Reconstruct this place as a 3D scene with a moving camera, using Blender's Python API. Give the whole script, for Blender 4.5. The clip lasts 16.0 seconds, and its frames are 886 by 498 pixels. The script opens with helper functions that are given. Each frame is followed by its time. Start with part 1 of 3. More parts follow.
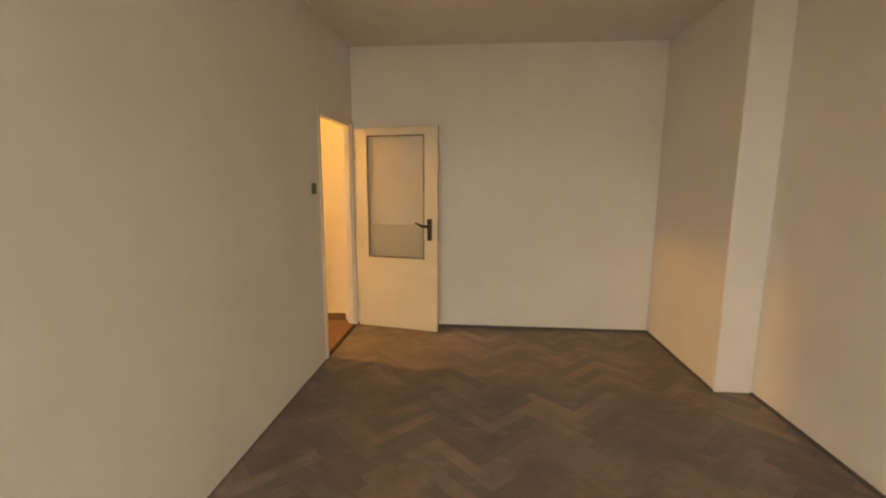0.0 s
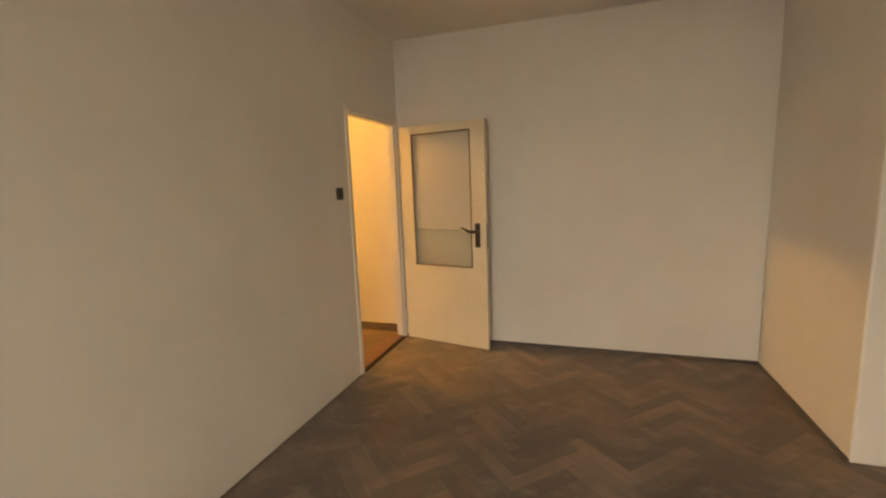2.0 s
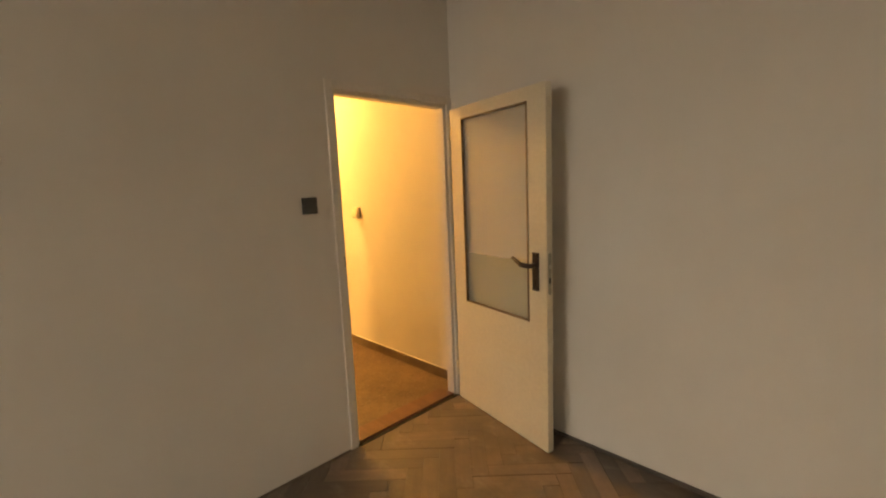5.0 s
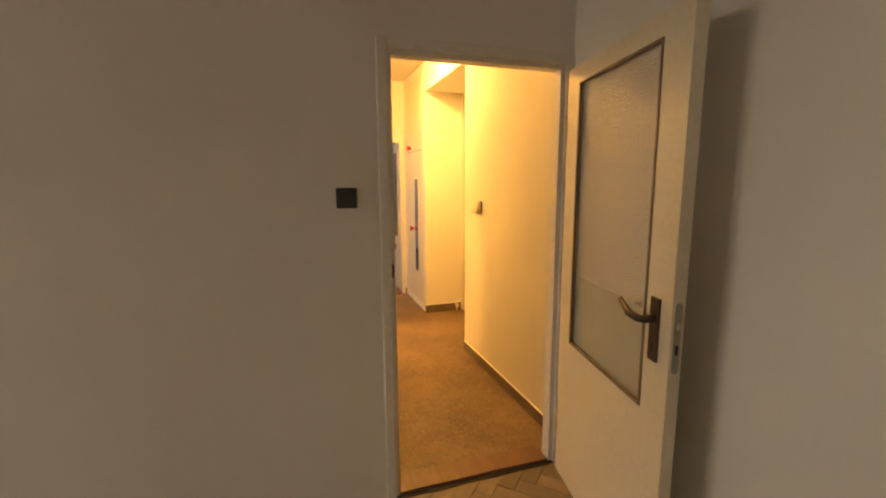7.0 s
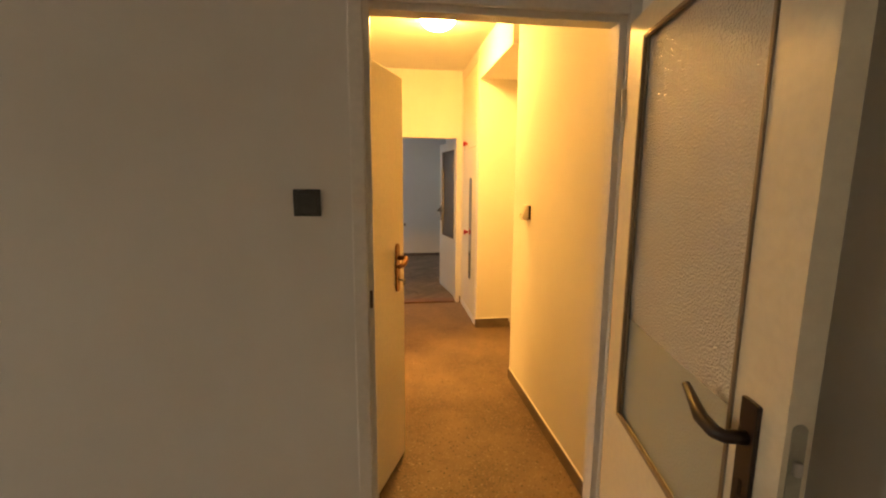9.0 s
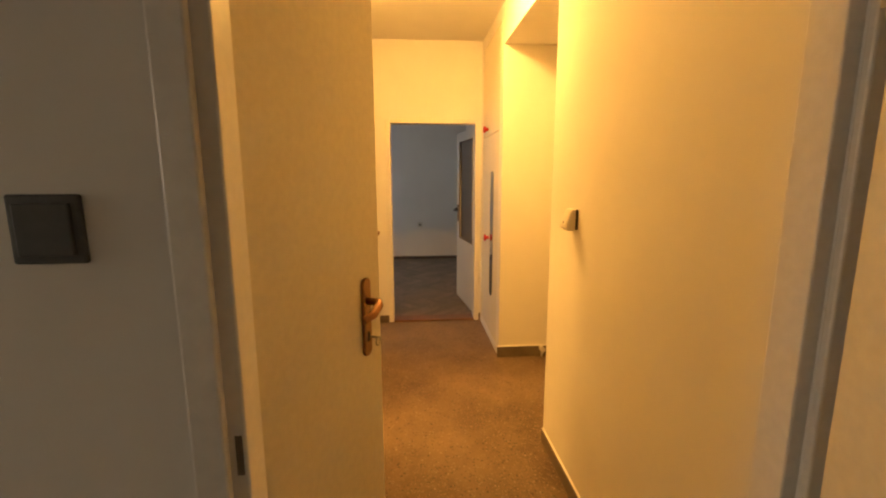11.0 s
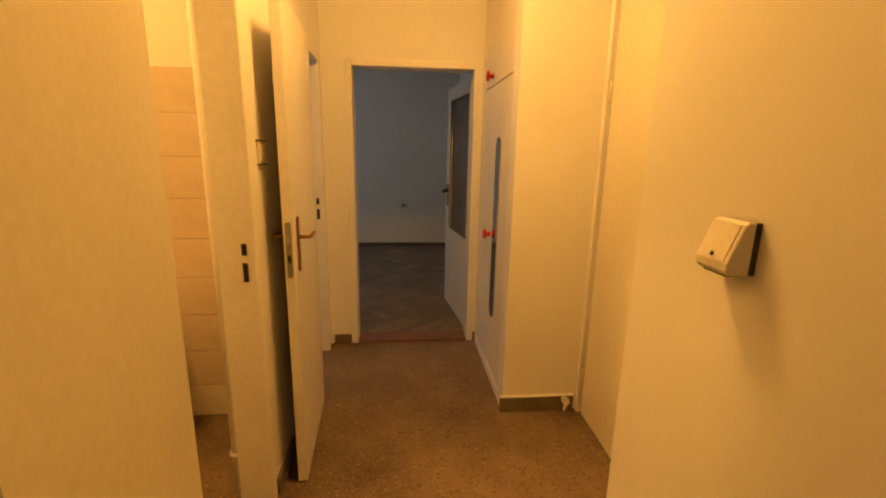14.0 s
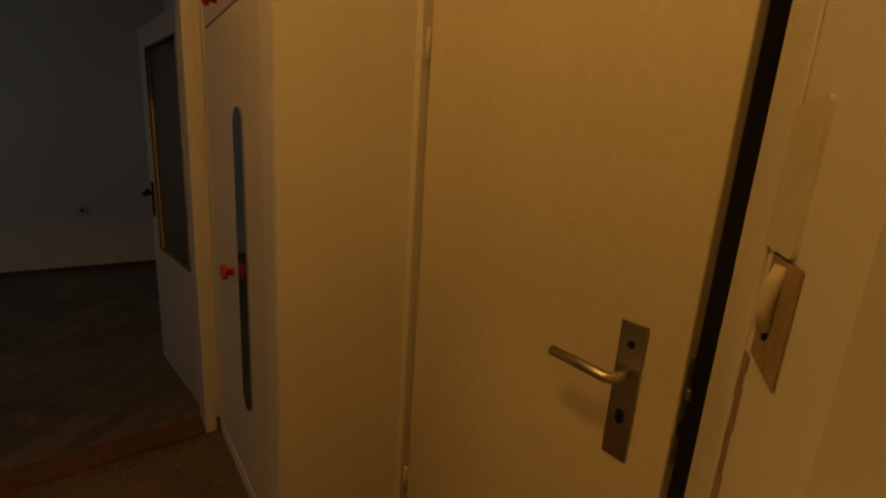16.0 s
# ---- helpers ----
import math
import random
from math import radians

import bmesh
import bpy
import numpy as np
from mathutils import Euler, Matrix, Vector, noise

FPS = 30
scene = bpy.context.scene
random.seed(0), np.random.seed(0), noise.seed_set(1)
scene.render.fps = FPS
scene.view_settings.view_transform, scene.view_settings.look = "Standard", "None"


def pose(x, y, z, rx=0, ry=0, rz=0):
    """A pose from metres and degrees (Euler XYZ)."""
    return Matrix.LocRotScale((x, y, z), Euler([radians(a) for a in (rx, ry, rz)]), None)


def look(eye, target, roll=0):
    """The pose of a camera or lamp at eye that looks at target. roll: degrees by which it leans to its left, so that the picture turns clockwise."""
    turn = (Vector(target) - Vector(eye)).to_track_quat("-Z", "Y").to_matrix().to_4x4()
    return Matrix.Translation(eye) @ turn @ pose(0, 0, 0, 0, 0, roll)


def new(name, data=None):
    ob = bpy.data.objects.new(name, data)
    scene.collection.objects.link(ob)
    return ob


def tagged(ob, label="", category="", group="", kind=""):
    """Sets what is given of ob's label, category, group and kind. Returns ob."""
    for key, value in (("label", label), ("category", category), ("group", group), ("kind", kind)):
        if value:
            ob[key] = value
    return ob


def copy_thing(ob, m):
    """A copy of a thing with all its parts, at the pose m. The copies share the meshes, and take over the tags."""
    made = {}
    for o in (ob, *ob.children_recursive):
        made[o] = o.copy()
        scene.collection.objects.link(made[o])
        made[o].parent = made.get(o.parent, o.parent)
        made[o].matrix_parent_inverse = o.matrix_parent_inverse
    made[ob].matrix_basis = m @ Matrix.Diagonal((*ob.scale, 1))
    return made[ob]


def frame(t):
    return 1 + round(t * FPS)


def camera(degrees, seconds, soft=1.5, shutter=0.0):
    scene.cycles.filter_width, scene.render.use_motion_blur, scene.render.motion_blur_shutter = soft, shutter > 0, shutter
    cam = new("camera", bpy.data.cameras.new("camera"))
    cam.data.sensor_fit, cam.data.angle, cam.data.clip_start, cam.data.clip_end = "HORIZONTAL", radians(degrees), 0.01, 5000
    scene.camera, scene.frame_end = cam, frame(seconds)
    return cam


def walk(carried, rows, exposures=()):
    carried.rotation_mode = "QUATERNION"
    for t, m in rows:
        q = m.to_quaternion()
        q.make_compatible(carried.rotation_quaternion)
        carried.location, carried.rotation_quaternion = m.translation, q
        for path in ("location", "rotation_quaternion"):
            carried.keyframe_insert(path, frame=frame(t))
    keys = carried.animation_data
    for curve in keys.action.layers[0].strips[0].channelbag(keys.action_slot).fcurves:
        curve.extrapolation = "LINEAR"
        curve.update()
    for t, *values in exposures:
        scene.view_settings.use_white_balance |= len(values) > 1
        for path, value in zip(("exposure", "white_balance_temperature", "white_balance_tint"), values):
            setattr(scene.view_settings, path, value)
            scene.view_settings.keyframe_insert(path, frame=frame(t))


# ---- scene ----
cam = camera(91.4, 16.0, soft=2.1)
PATH = [
    (0, (-0.058, -0.193, 1.469), (-0.22, 1.776, 1.158), 0.2),
    (0.5, (0.049, -0.197, 1.462), (-0.203, 1.764, 1.163), -1.1),
    (1, (0.189, -0.08, 1.461), (-0.256, 1.847, 1.165), -1.3),
    (1.5, (0.282, 0.103, 1.45), (-0.31, 1.995, 1.186), -0.5),
    (2, (0.351, 0.319, 1.456), (-0.277, 2.194, 1.156), -2.1),
    (2.5, (0.407, 0.593, 1.487), (-0.269, 2.451, 1.184), -0.9),
    (3, (0.476, 0.825, 1.484), (-0.392, 2.598, 1.165), -2.1),
    (3.5, (0.591, 1.073, 1.472), (-0.464, 2.75, 1.197), 0.1),
    (3.7, (0.628, 1.164, 1.476), (-0.451, 2.821, 1.179), -1.0),
    (5.8, (0.765, 2.379, 1.46), (-0.861, 3.512, 1.189), -0.8),
    (6, (0.72, 2.463, 1.448), (-0.947, 3.533, 1.171), -0.6),
    (6.5, (0.598, 2.654, 1.473), (-1.178, 3.542, 1.232), -0.0),
    (7, (0.511, 2.814, 1.47), (-1.366, 3.436, 1.166), -0.3),
    (7.5, (0.46, 2.998, 1.47), (-1.465, 3.444, 1.158), 1.4),
    (8, (0.382, 3.087, 1.459), (-1.545, 3.515, 1.139), 0.4),
    (8.5, (0.242, 3.172, 1.461), (-1.701, 3.505, 1.119), 0.3),
    (9, (0.091, 3.242, 1.478), (-1.868, 3.5, 1.167), 0.3),
    (9.2, (0.038, 3.272, 1.474), (-1.921, 3.523, 1.161), 0.4),
    (11.3, (-0.858, 3.447, 1.469), (-2.824, 3.582, 1.129), -0.2),
    (11.5, (-0.918, 3.46, 1.467), (-2.879, 3.604, 1.101), -0.0),
    (12, (-1.138, 3.494, 1.449), (-3.098, 3.586, 1.063), -0.1),
    (12.5, (-1.369, 3.531, 1.448), (-3.335, 3.552, 1.082), 0.0),
    (13, (-1.589, 3.559, 1.436), (-3.547, 3.592, 1.028), 0.7),
    (13.5, (-1.803, 3.568, 1.439), (-3.76, 3.676, 1.044), 0.9),
    (14, (-1.938, 3.575, 1.43), (-3.88, 3.766, 0.988), 1.1),
    (14.5, (-2.155, 3.62, 1.408), (-4.073, 3.933, 0.933), 2.5),
    (15, (-2.375, 3.666, 1.401), (-4.258, 4.174, 0.956), 3.7),
    (15.5, (-2.668, 3.744, 1.416), (-4.414, 4.617, 0.982), 3.3),
    (16, (-2.894, 3.766, 1.413), (-4.416, 4.988, 0.978), 3.8),
]
EXPOSURES = [(0.0, 0.15), (3.5, 0.0), (6.0, -0.32), (8.0, -0.38), (9.0, -0.42), (11.5, -1.0), (12.5, -1.42), (13.4, -1.38), (14.0, -1.5), (14.9, -1.75), (15.5, -2.12), (15.7, -2.45), (16.0, -3.65)]
walk(cam, [(t, look(eye, target, roll)) for t, eye, target, roll in PATH], EXPOSURES)

# ---- exposure, world, lights ----
scene.view_settings.exposure = 0.0


def world_sky():
    w = bpy.data.worlds.new("overcast_sky")
    w.use_nodes = True
    nt = w.node_tree
    sky = nt.nodes.new("ShaderNodeTexSky")
    sky.sky_type, sky.sun_disc = "NISHITA", False
    sky.sun_elevation, sky.sun_rotation = radians(30), radians(200)
    nt.links.new(sky.outputs[0], nt.nodes["Background"].inputs[0])
    nt.nodes["Background"].inputs[1].default_value = 0.06
    scene.world = w


world_sky()


def window_light(name, m, width, height, power, colour):
    lamp = bpy.data.lights.new(name, "AREA")
    lamp.shape, lamp.size, lamp.size_y = "RECTANGLE", width, height
    lamp.energy, lamp.color = power, colour
    ob = new(name, lamp)
    ob.matrix_world = m
    return ob


# daylight standing in the three window openings
window_light("window_daylight", look((-0.03, -3.30, 2.50), (0.35, 0.0, 0.0)), 2.3, 1.3, 345, (1.0, 0.83, 0.625))
window_light("window_daylight", look((-7.2, 1.16, 1.55), (-7.4, 3.0, 1.2)), 1.8, 1.3, 20, (0.93, 0.97, 1.0))
window_light("window_daylight", look((-4.65, 0.86, 1.5), (-4.65, 2.0, 1.2)), 0.5, 1.2, 16, (0.66, 0.84, 1.0))

LAMP_GLOW = 520.0
LAMP_COLOUR = (1.0, 0.485, 0.098)

# ---- materials ----


def material(name, rough=0.6, metal=0.0):
    m = bpy.data.materials.new(name)
    m.use_nodes = True
    nt = m.node_tree
    b = nt.nodes["Principled BSDF"]
    b.inputs["Roughness"].default_value = rough
    b.inputs["Metallic"].default_value = metal
    return m, nt, b


def coords(nt):
    return nt.nodes.new("ShaderNodeTexCoord").outputs["Object"]


def noise_node(nt, vec, scale, detail=4.0, rough=0.55):
    n = nt.nodes.new("ShaderNodeTexNoise")
    n.inputs["Scale"].default_value = scale
    n.inputs["Detail"].default_value = detail
    n.inputs["Roughness"].default_value = rough
    if vec is not None:
        nt.links.new(vec, n.inputs["Vector"])
    return n.outputs["Fac"]


def ramp(nt, fac, stops):
    r = nt.nodes.new("ShaderNodeValToRGB")
    e = r.color_ramp.elements
    while len(e) < len(stops):
        e.new(0.5)
    for el, (p, c) in zip(e, stops):
        el.position, el.color = p, (*c, 1)
    nt.links.new(fac, r.inputs[0])
    return r.outputs[0]


def mix(nt, fac, a, b, how="MIX"):
    n = nt.nodes.new("ShaderNodeMix")
    n.data_type, n.blend_type = "RGBA", how
    for sock, val in ((n.inputs[0], fac), (n.inputs[6], a), (n.inputs[7], b)):
        if isinstance(val, bpy.types.NodeSocket):
            nt.links.new(val, sock)
        elif isinstance(val, tuple):
            sock.default_value = (*val, 1)
        else:
            sock.default_value = val
    return n.outputs[2]


def bump(nt, b, height, strength, dist=0.002):
    n = nt.nodes.new("ShaderNodeBump")
    n.inputs["Strength"].default_value = strength
    n.inputs["Distance"].default_value = dist
    nt.links.new(height, n.inputs["Height"])
    nt.links.new(n.outputs[0], b.inputs["Normal"])


def scaled(nt, vec, s):
    n = nt.nodes.new("ShaderNodeMapping")
    n.inputs["Scale"].default_value = s
    nt.links.new(vec, n.inputs["Vector"])
    return n.outputs[0]


def two_tone(name, a, b2, rough, coarse=2.0, fine=60.0, relief=0.15, dist=0.002, metal=0.0):
    m, nt, b = material(name, rough, metal)
    v = coords(nt)
    big = noise_node(nt, v, coarse, 5)
    small = noise_node(nt, v, fine, 3)
    col = ramp(nt, big, [(0.3, a), (0.7, b2)])
    col = mix(nt, 0.12, col, ramp(nt, small, [(0.35, tuple(c * 0.7 for c in a)), (0.65, tuple(min(1, c * 1.15) for c in b2))]))
    nt.links.new(col, b.inputs["Base Color"])
    rr = nt.nodes.new("ShaderNodeMapRange")
    rr.inputs[3].default_value, rr.inputs[4].default_value = rough - 0.07, min(1, rough + 0.1)
    nt.links.new(big, rr.inputs[0])
    nt.links.new(rr.outputs[0], b.inputs["Roughness"])
    bump(nt, b, small, relief, dist)
    return m


def plaster(name, a, b2):
    """Rolled wall paint: orange-peel relief, faint waves and slight soiling."""
    m, nt, b = material(name, 0.85)
    v = coords(nt)
    big = noise_node(nt, v, 0.9, 6, 0.6)
    mid = noise_node(nt, scaled(nt, v, (6, 6, 1.6)), 1.0, 4)
    fine = noise_node(nt, v, 140, 2)
    col = ramp(nt, big, [(0.3, a), (0.7, b2)])
    col = mix(nt, 0.10, col, ramp(nt, mid, [(0.3, tuple(c * 0.93 for c in a)), (0.7, b2)]))
    nt.links.new(col, b.inputs["Base Color"])
    add = nt.nodes.new("ShaderNodeMath")
    add.operation = "MULTIPLY_ADD"
    nt.links.new(mid, add.inputs[0])
    add.inputs[1].default_value = 1.2
    nt.links.new(fine, add.inputs[2])
    bump(nt, b, add.outputs[0], 0.07, 0.003)
    return m


def wood(name, dark, light, rough, rand=0.0, grime=(0.1, 0.09, 0.08), grain=(3, 45, 45), dust=0.0):
    """Wood grain along the object's own x; each piece takes its own tone."""
    m, nt, b = material(name, rough)
    v = coords(nt)
    info = nt.nodes.new("ShaderNodeObjectInfo")
    isl = nt.nodes.new("ShaderNodeNewGeometry")
    tone = nt.nodes.new("ShaderNodeMath")
    tone.operation = "ADD"
    nt.links.new(info.outputs["Random"], tone.inputs[0])
    nt.links.new(isl.outputs["Random Per Island"], tone.inputs[1])
    frac = nt.nodes.new("ShaderNodeMath")
    frac.operation = "FRACT"
    nt.links.new(tone.outputs[0], frac.inputs[0])
    shift = nt.nodes.new("ShaderNodeVectorMath")
    shift.operation = "ADD"
    nt.links.new(scaled(nt, v, grain), shift.inputs[0])
    comb = nt.nodes.new("ShaderNodeCombineXYZ")
    mul = nt.nodes.new("ShaderNodeMath")
    mul.operation = "MULTIPLY"
    mul.inputs[1].default_value = 37.0
    nt.links.new(frac.outputs[0], mul.inputs[0])
    for i in range(3):
        nt.links.new(mul.outputs[0], comb.inputs[i])
    nt.links.new(comb.outputs[0], shift.inputs[1])
    g = noise_node(nt, shift.outputs[0], 1.0, 6, 0.65)
    col = ramp(nt, g, [(0.25, dark), (0.75, light)])
    if rand:
        piece = ramp(nt, frac.outputs[0], [(0.0, tuple(c * (1 - rand) for c in dark)), (0.55, tuple((p + q) / 2 for p, q in zip(dark, light))), (1.0, tuple(c * (1 + rand * 0.6) for c in light))])
        col = mix(nt, 0.55, col, piece)
    geo = nt.nodes.new("ShaderNodeNewGeometry")
    dirt = noise_node(nt, geo.outputs["Position"], 1.5, 8, 0.7)
    dm = ramp(nt, dirt, [(0.36, (0.08, 0.08, 0.08)), (0.62, (0.85, 0.85, 0.85))])
    # pale dusty smears over joints and boards alike
    smear = noise_node(nt, scaled(nt, geo.outputs["Position"], (3.0, 5.5, 1.0)), 1.3, 7, 0.72)
    bw = nt.nodes.new("ShaderNodeRGBToBW")
    nt.links.new(dm, bw.inputs[0])
    col = mix(nt, bw.outputs[0], col, grime)
    sm = nt.nodes.new("ShaderNodeMapRange")
    sm.inputs[1].default_value, sm.inputs[2].default_value, sm.inputs[4].default_value = 0.54, 0.74, dust
    nt.links.new(smear, sm.inputs[0])
    col = mix(nt, sm.outputs[0], col, (0.30, 0.265, 0.225))
    nt.links.new(col, b.inputs["Base Color"])
    rr = nt.nodes.new("ShaderNodeMapRange")
    rr.inputs[3].default_value, rr.inputs[4].default_value = rough - 0.1, rough + 0.15
    nt.links.new(dirt, rr.inputs[0])
    nt.links.new(rr.outputs[0], b.inputs["Roughness"])
    bump(nt, b, g, 0.2, 0.001)
    return m


def terrazzo(name):
    """Brown speckled terrazzo: stone chips of several sizes in a dull brown binder."""
    m, nt, b = material(name, 0.55)
    v = coords(nt)
    big = noise_node(nt, v, 1.8, 6, 0.65)
    base = ramp(nt, big, [(0.34, (0.082, 0.051, 0.032)), (0.66, (0.205, 0.140, 0.088))])
    for scale, lim, tint in ((60, 0.24, (0.27, 0.215, 0.155)), (42, 0.24, (0.055, 0.040, 0.030)), (80, 0.30, (0.21, 0.135, 0.085)), (26, 0.15, (0.31, 0.24, 0.17)), (21, 0.15, (0.045, 0.030, 0.022))):
        vo = nt.nodes.new("ShaderNodeTexVoronoi")
        vo.inputs["Scale"].default_value = scale
        nt.links.new(v, vo.inputs["Vector"])
        chip = ramp(nt, vo.outputs["Distance"], [(lim * 0.7, (0.85, 0.85, 0.85)), (lim, (0, 0, 0))])
        bw = nt.nodes.new("ShaderNodeRGBToBW")
        nt.links.new(chip, bw.inputs[0])
        base = mix(nt, bw.outputs[0], base, tint)
    nt.links.new(base, b.inputs["Base Color"])
    rr = nt.nodes.new("ShaderNodeMapRange")
    rr.inputs[3].default_value, rr.inputs[4].default_value = 0.42, 0.75
    nt.links.new(big, rr.inputs[0])
    nt.links.new(rr.outputs[0], b.inputs["Roughness"])
    bump(nt, b, noise_node(nt, v, 60, 3), 0.15, 0.002)
    return m


def frosted(name, rough, scale, tint, relief):
    m, nt, b = material(name, rough)
    v = coords(nt)
    b.inputs["Base Color"].default_value = (*tint, 1)
    b.inputs["Transmission Weight"].default_value = 0.5
    b.inputs["IOR"].default_value = 1.45
    vo = nt.nodes.new("ShaderNodeTexVoronoi")
    vo.feature = "SMOOTH_F1"
    vo.inputs["Scale"].default_value = scale
    nt.links.new(v, vo.inputs["Vector"])
    bump(nt, b, vo.outputs["Distance"], relief, 0.004)
    return m


WALL = plaster("wall_paint", (0.72, 0.69, 0.64), (0.80, 0.78, 0.74))
CEIL = plaster("ceiling_paint", (0.70, 0.67, 0.62), (0.78, 0.76, 0.72))
ENAMEL = two_tone("cream_enamel", (0.66, 0.60, 0.46), (0.74, 0.69, 0.55), 0.38, 1.5, 45, 0.10, 0.001)
WHITE_ENAMEL = two_tone("white_enamel", (0.72, 0.69, 0.63), (0.80, 0.77, 0.72), 0.36, 1.5, 45, 0.12, 0.001)
PARQUET = wood("worn_oak_parquet", (0.125, 0.098, 0.074), (0.275, 0.205, 0.150), 0.48, 0.42, (0.105, 0.089, 0.072), dust=0.55)
JOINT = two_tone("parquet_joint", (0.06, 0.050, 0.04), (0.09, 0.075, 0.06), 0.9)
THRESH = wood("red_brown_threshold", (0.13, 0.055, 0.03), (0.26, 0.12, 0.065), 0.42, 0.0, (0.11, 0.06, 0.04))
DARKWOOD = wood("dark_skirting_wood", (0.07, 0.055, 0.045), (0.13, 0.10, 0.08), 0.5, 0.0)
TERRAZZO = terrazzo("brown_terrazzo")
SKIRT = two_tone("brown_skirting_stone", (0.11, 0.085, 0.065), (0.19, 0.15, 0.115), 0.5, 5, 90, 0.2)
BAKELITE = two_tone("dark_bakelite", (0.018, 0.012, 0.010), (0.035, 0.022, 0.018), 0.32, 8, 80, 0.05)
BRASS = two_tone("brown_brass", (0.20, 0.10, 0.045), (0.32, 0.17, 0.08), 0.38, 12, 90, 0.08, 0.001, 0.75)
STEEL = two_tone("brushed_steel", (0.42, 0.40, 0.38), (0.55, 0.53, 0.50), 0.32, 10, 160, 0.05, 0.001, 1.0)
GALV = two_tone("dull_lock_metal", (0.28, 0.28, 0.22), (0.40, 0.39, 0.32), 0.45, 12, 120, 0.1, 0.001, 0.8)
RED = two_tone("red_plastic", (0.42, 0.018, 0.012), (0.55, 0.03, 0.02), 0.3, 9, 60, 0.04)
GREY_PLASTIC = two_tone("dark_grey_plastic", (0.045, 0.047, 0.042), (0.07, 0.072, 0.065), 0.45, 9, 70, 0.05)
IVORY = two_tone("ivory_plastic", (0.62, 0.57, 0.47), (0.70, 0.66, 0.56), 0.4, 9, 70, 0.04)
BLACK = two_tone("black_slot", (0.006, 0.005, 0.004), (0.012, 0.010, 0.008), 0.8, 9, 70, 0.05)
TILE = two_tone("cream_glazed_tile", (0.62, 0.55, 0.44), (0.70, 0.63, 0.52), 0.22, 3, 20, 0.04, 0.001)
TILE_ROSE = two_tone("rose_beige_tile", (0.50, 0.41, 0.32), (0.57, 0.48, 0.38), 0.25, 3, 20, 0.04, 0.001)
GROUT = two_tone("grout", (0.26, 0.20, 0.15), (0.34, 0.27, 0.20), 0.9, 6, 90, 0.2)
BARE = two_tone("bare_mortar", (0.22, 0.15, 0.09), (0.40, 0.30, 0.19), 0.95, 18, 120, 0.6, 0.004)
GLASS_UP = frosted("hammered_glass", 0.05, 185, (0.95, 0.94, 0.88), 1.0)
# lower pane: greyer, rougher and flatter in relief than the upper one
GLASS_LOW = frosted("hammered_glass_lower", 0.5, 190, (0.66, 0.68, 0.60), 0.35)
# far door's pane: the dark reflection on it is painted into the tint
GLASS_REFLECTING_DARK = frosted("hammered_glass_dark_reflection", 0.3, 190, (0.16, 0.155, 0.14), 0.4)
MIRROR, _nt, _b = material("mirror_strip", 0.10, 1.0)
_b.inputs["Base Color"].default_value = (0.50, 0.54, 0.56, 1)
bump(_nt, _b, noise_node(_nt, coords(_nt), 6, 2), 0.04, 0.002)
PANE, _nt, _b = material("window_pane", 0.02)
_b.inputs["Transmission Weight"].default_value = 1.0
GLOW, _nt, _b = material("lamp_opal_glass", 0.3)
_b.inputs["Base Color"].default_value = (0.85, 0.82, 0.75, 1)
_b.inputs["Emission Color"].default_value = (*LAMP_COLOUR, 1)
_b.inputs["Emission Strength"].default_value = LAMP_GLOW

# ---- mesh helpers ----


def mesh_object(name, bm, mat, parent=None, label=""):
    bmesh.ops.recalc_face_normals(bm, faces=bm.faces)
    me = bpy.data.meshes.new(name)
    bm.to_mesh(me)
    bm.free()
    me.materials.append(mat)
    ob = new(name, me)
    if parent is not None:
        ob.parent = parent
    if label:
        ob["label"] = label
    return ob


def part(name, bm, mat, parent, label=""):
    return mesh_object(name, bm, mat, parent, label)


def structure(name, bm, mat, label, category):
    return tagged(mesh_object(name, bm, mat), label, category, kind="structure")


def empty(name, m, label, category, group="", kind=""):
    ob = new(name)
    ob.matrix_world = m
    return tagged(ob, label, category, group, kind)


def box(bm, lo, hi, bevel=0.0, seg=2):
    c = [(a + b) / 2 for a, b in zip(lo, hi)]
    s = [abs(b - a) for a, b in zip(lo, hi)]
    r = bmesh.ops.create_cube(bm, size=1, matrix=Matrix.Translation(c) @ Matrix.Diagonal((*s, 1)))
    if bevel:
        edges = list({e for v in r["verts"] for e in v.link_edges})
        bmesh.ops.bevel(bm, geom=edges, offset=bevel, segments=seg, affect="EDGES", profile=0.5)
    return bm


def a_box(lo, hi, bevel=0.0, seg=2):
    return box(bmesh.new(), lo, hi, bevel, seg)


def prism(bm, outline, axis, lo, hi, bevel=0.0):
    """An outline in the plane across axis, drawn out from lo to hi along it."""
    def place(p, q, d):
        return {"x": (d, p, q), "y": (p, d, q), "z": (p, q, d)}[axis]
    a = [bm.verts.new(place(p, q, lo)) for p, q in outline]
    b = [bm.verts.new(place(p, q, hi)) for p, q in outline]
    n = len(outline)
    fs = [bm.faces.new(a), bm.faces.new(b[::-1])]
    fs += [bm.faces.new((a[i], a[(i + 1) % n], b[(i + 1) % n], b[i])) for i in range(n)]
    bmesh.ops.recalc_face_normals(bm, faces=fs)
    if bevel:
        edges = list({e for f in fs[:2] for e in f.edges})
        bmesh.ops.bevel(bm, geom=edges, offset=bevel, segments=2, affect="EDGES", profile=0.5)
    return bm


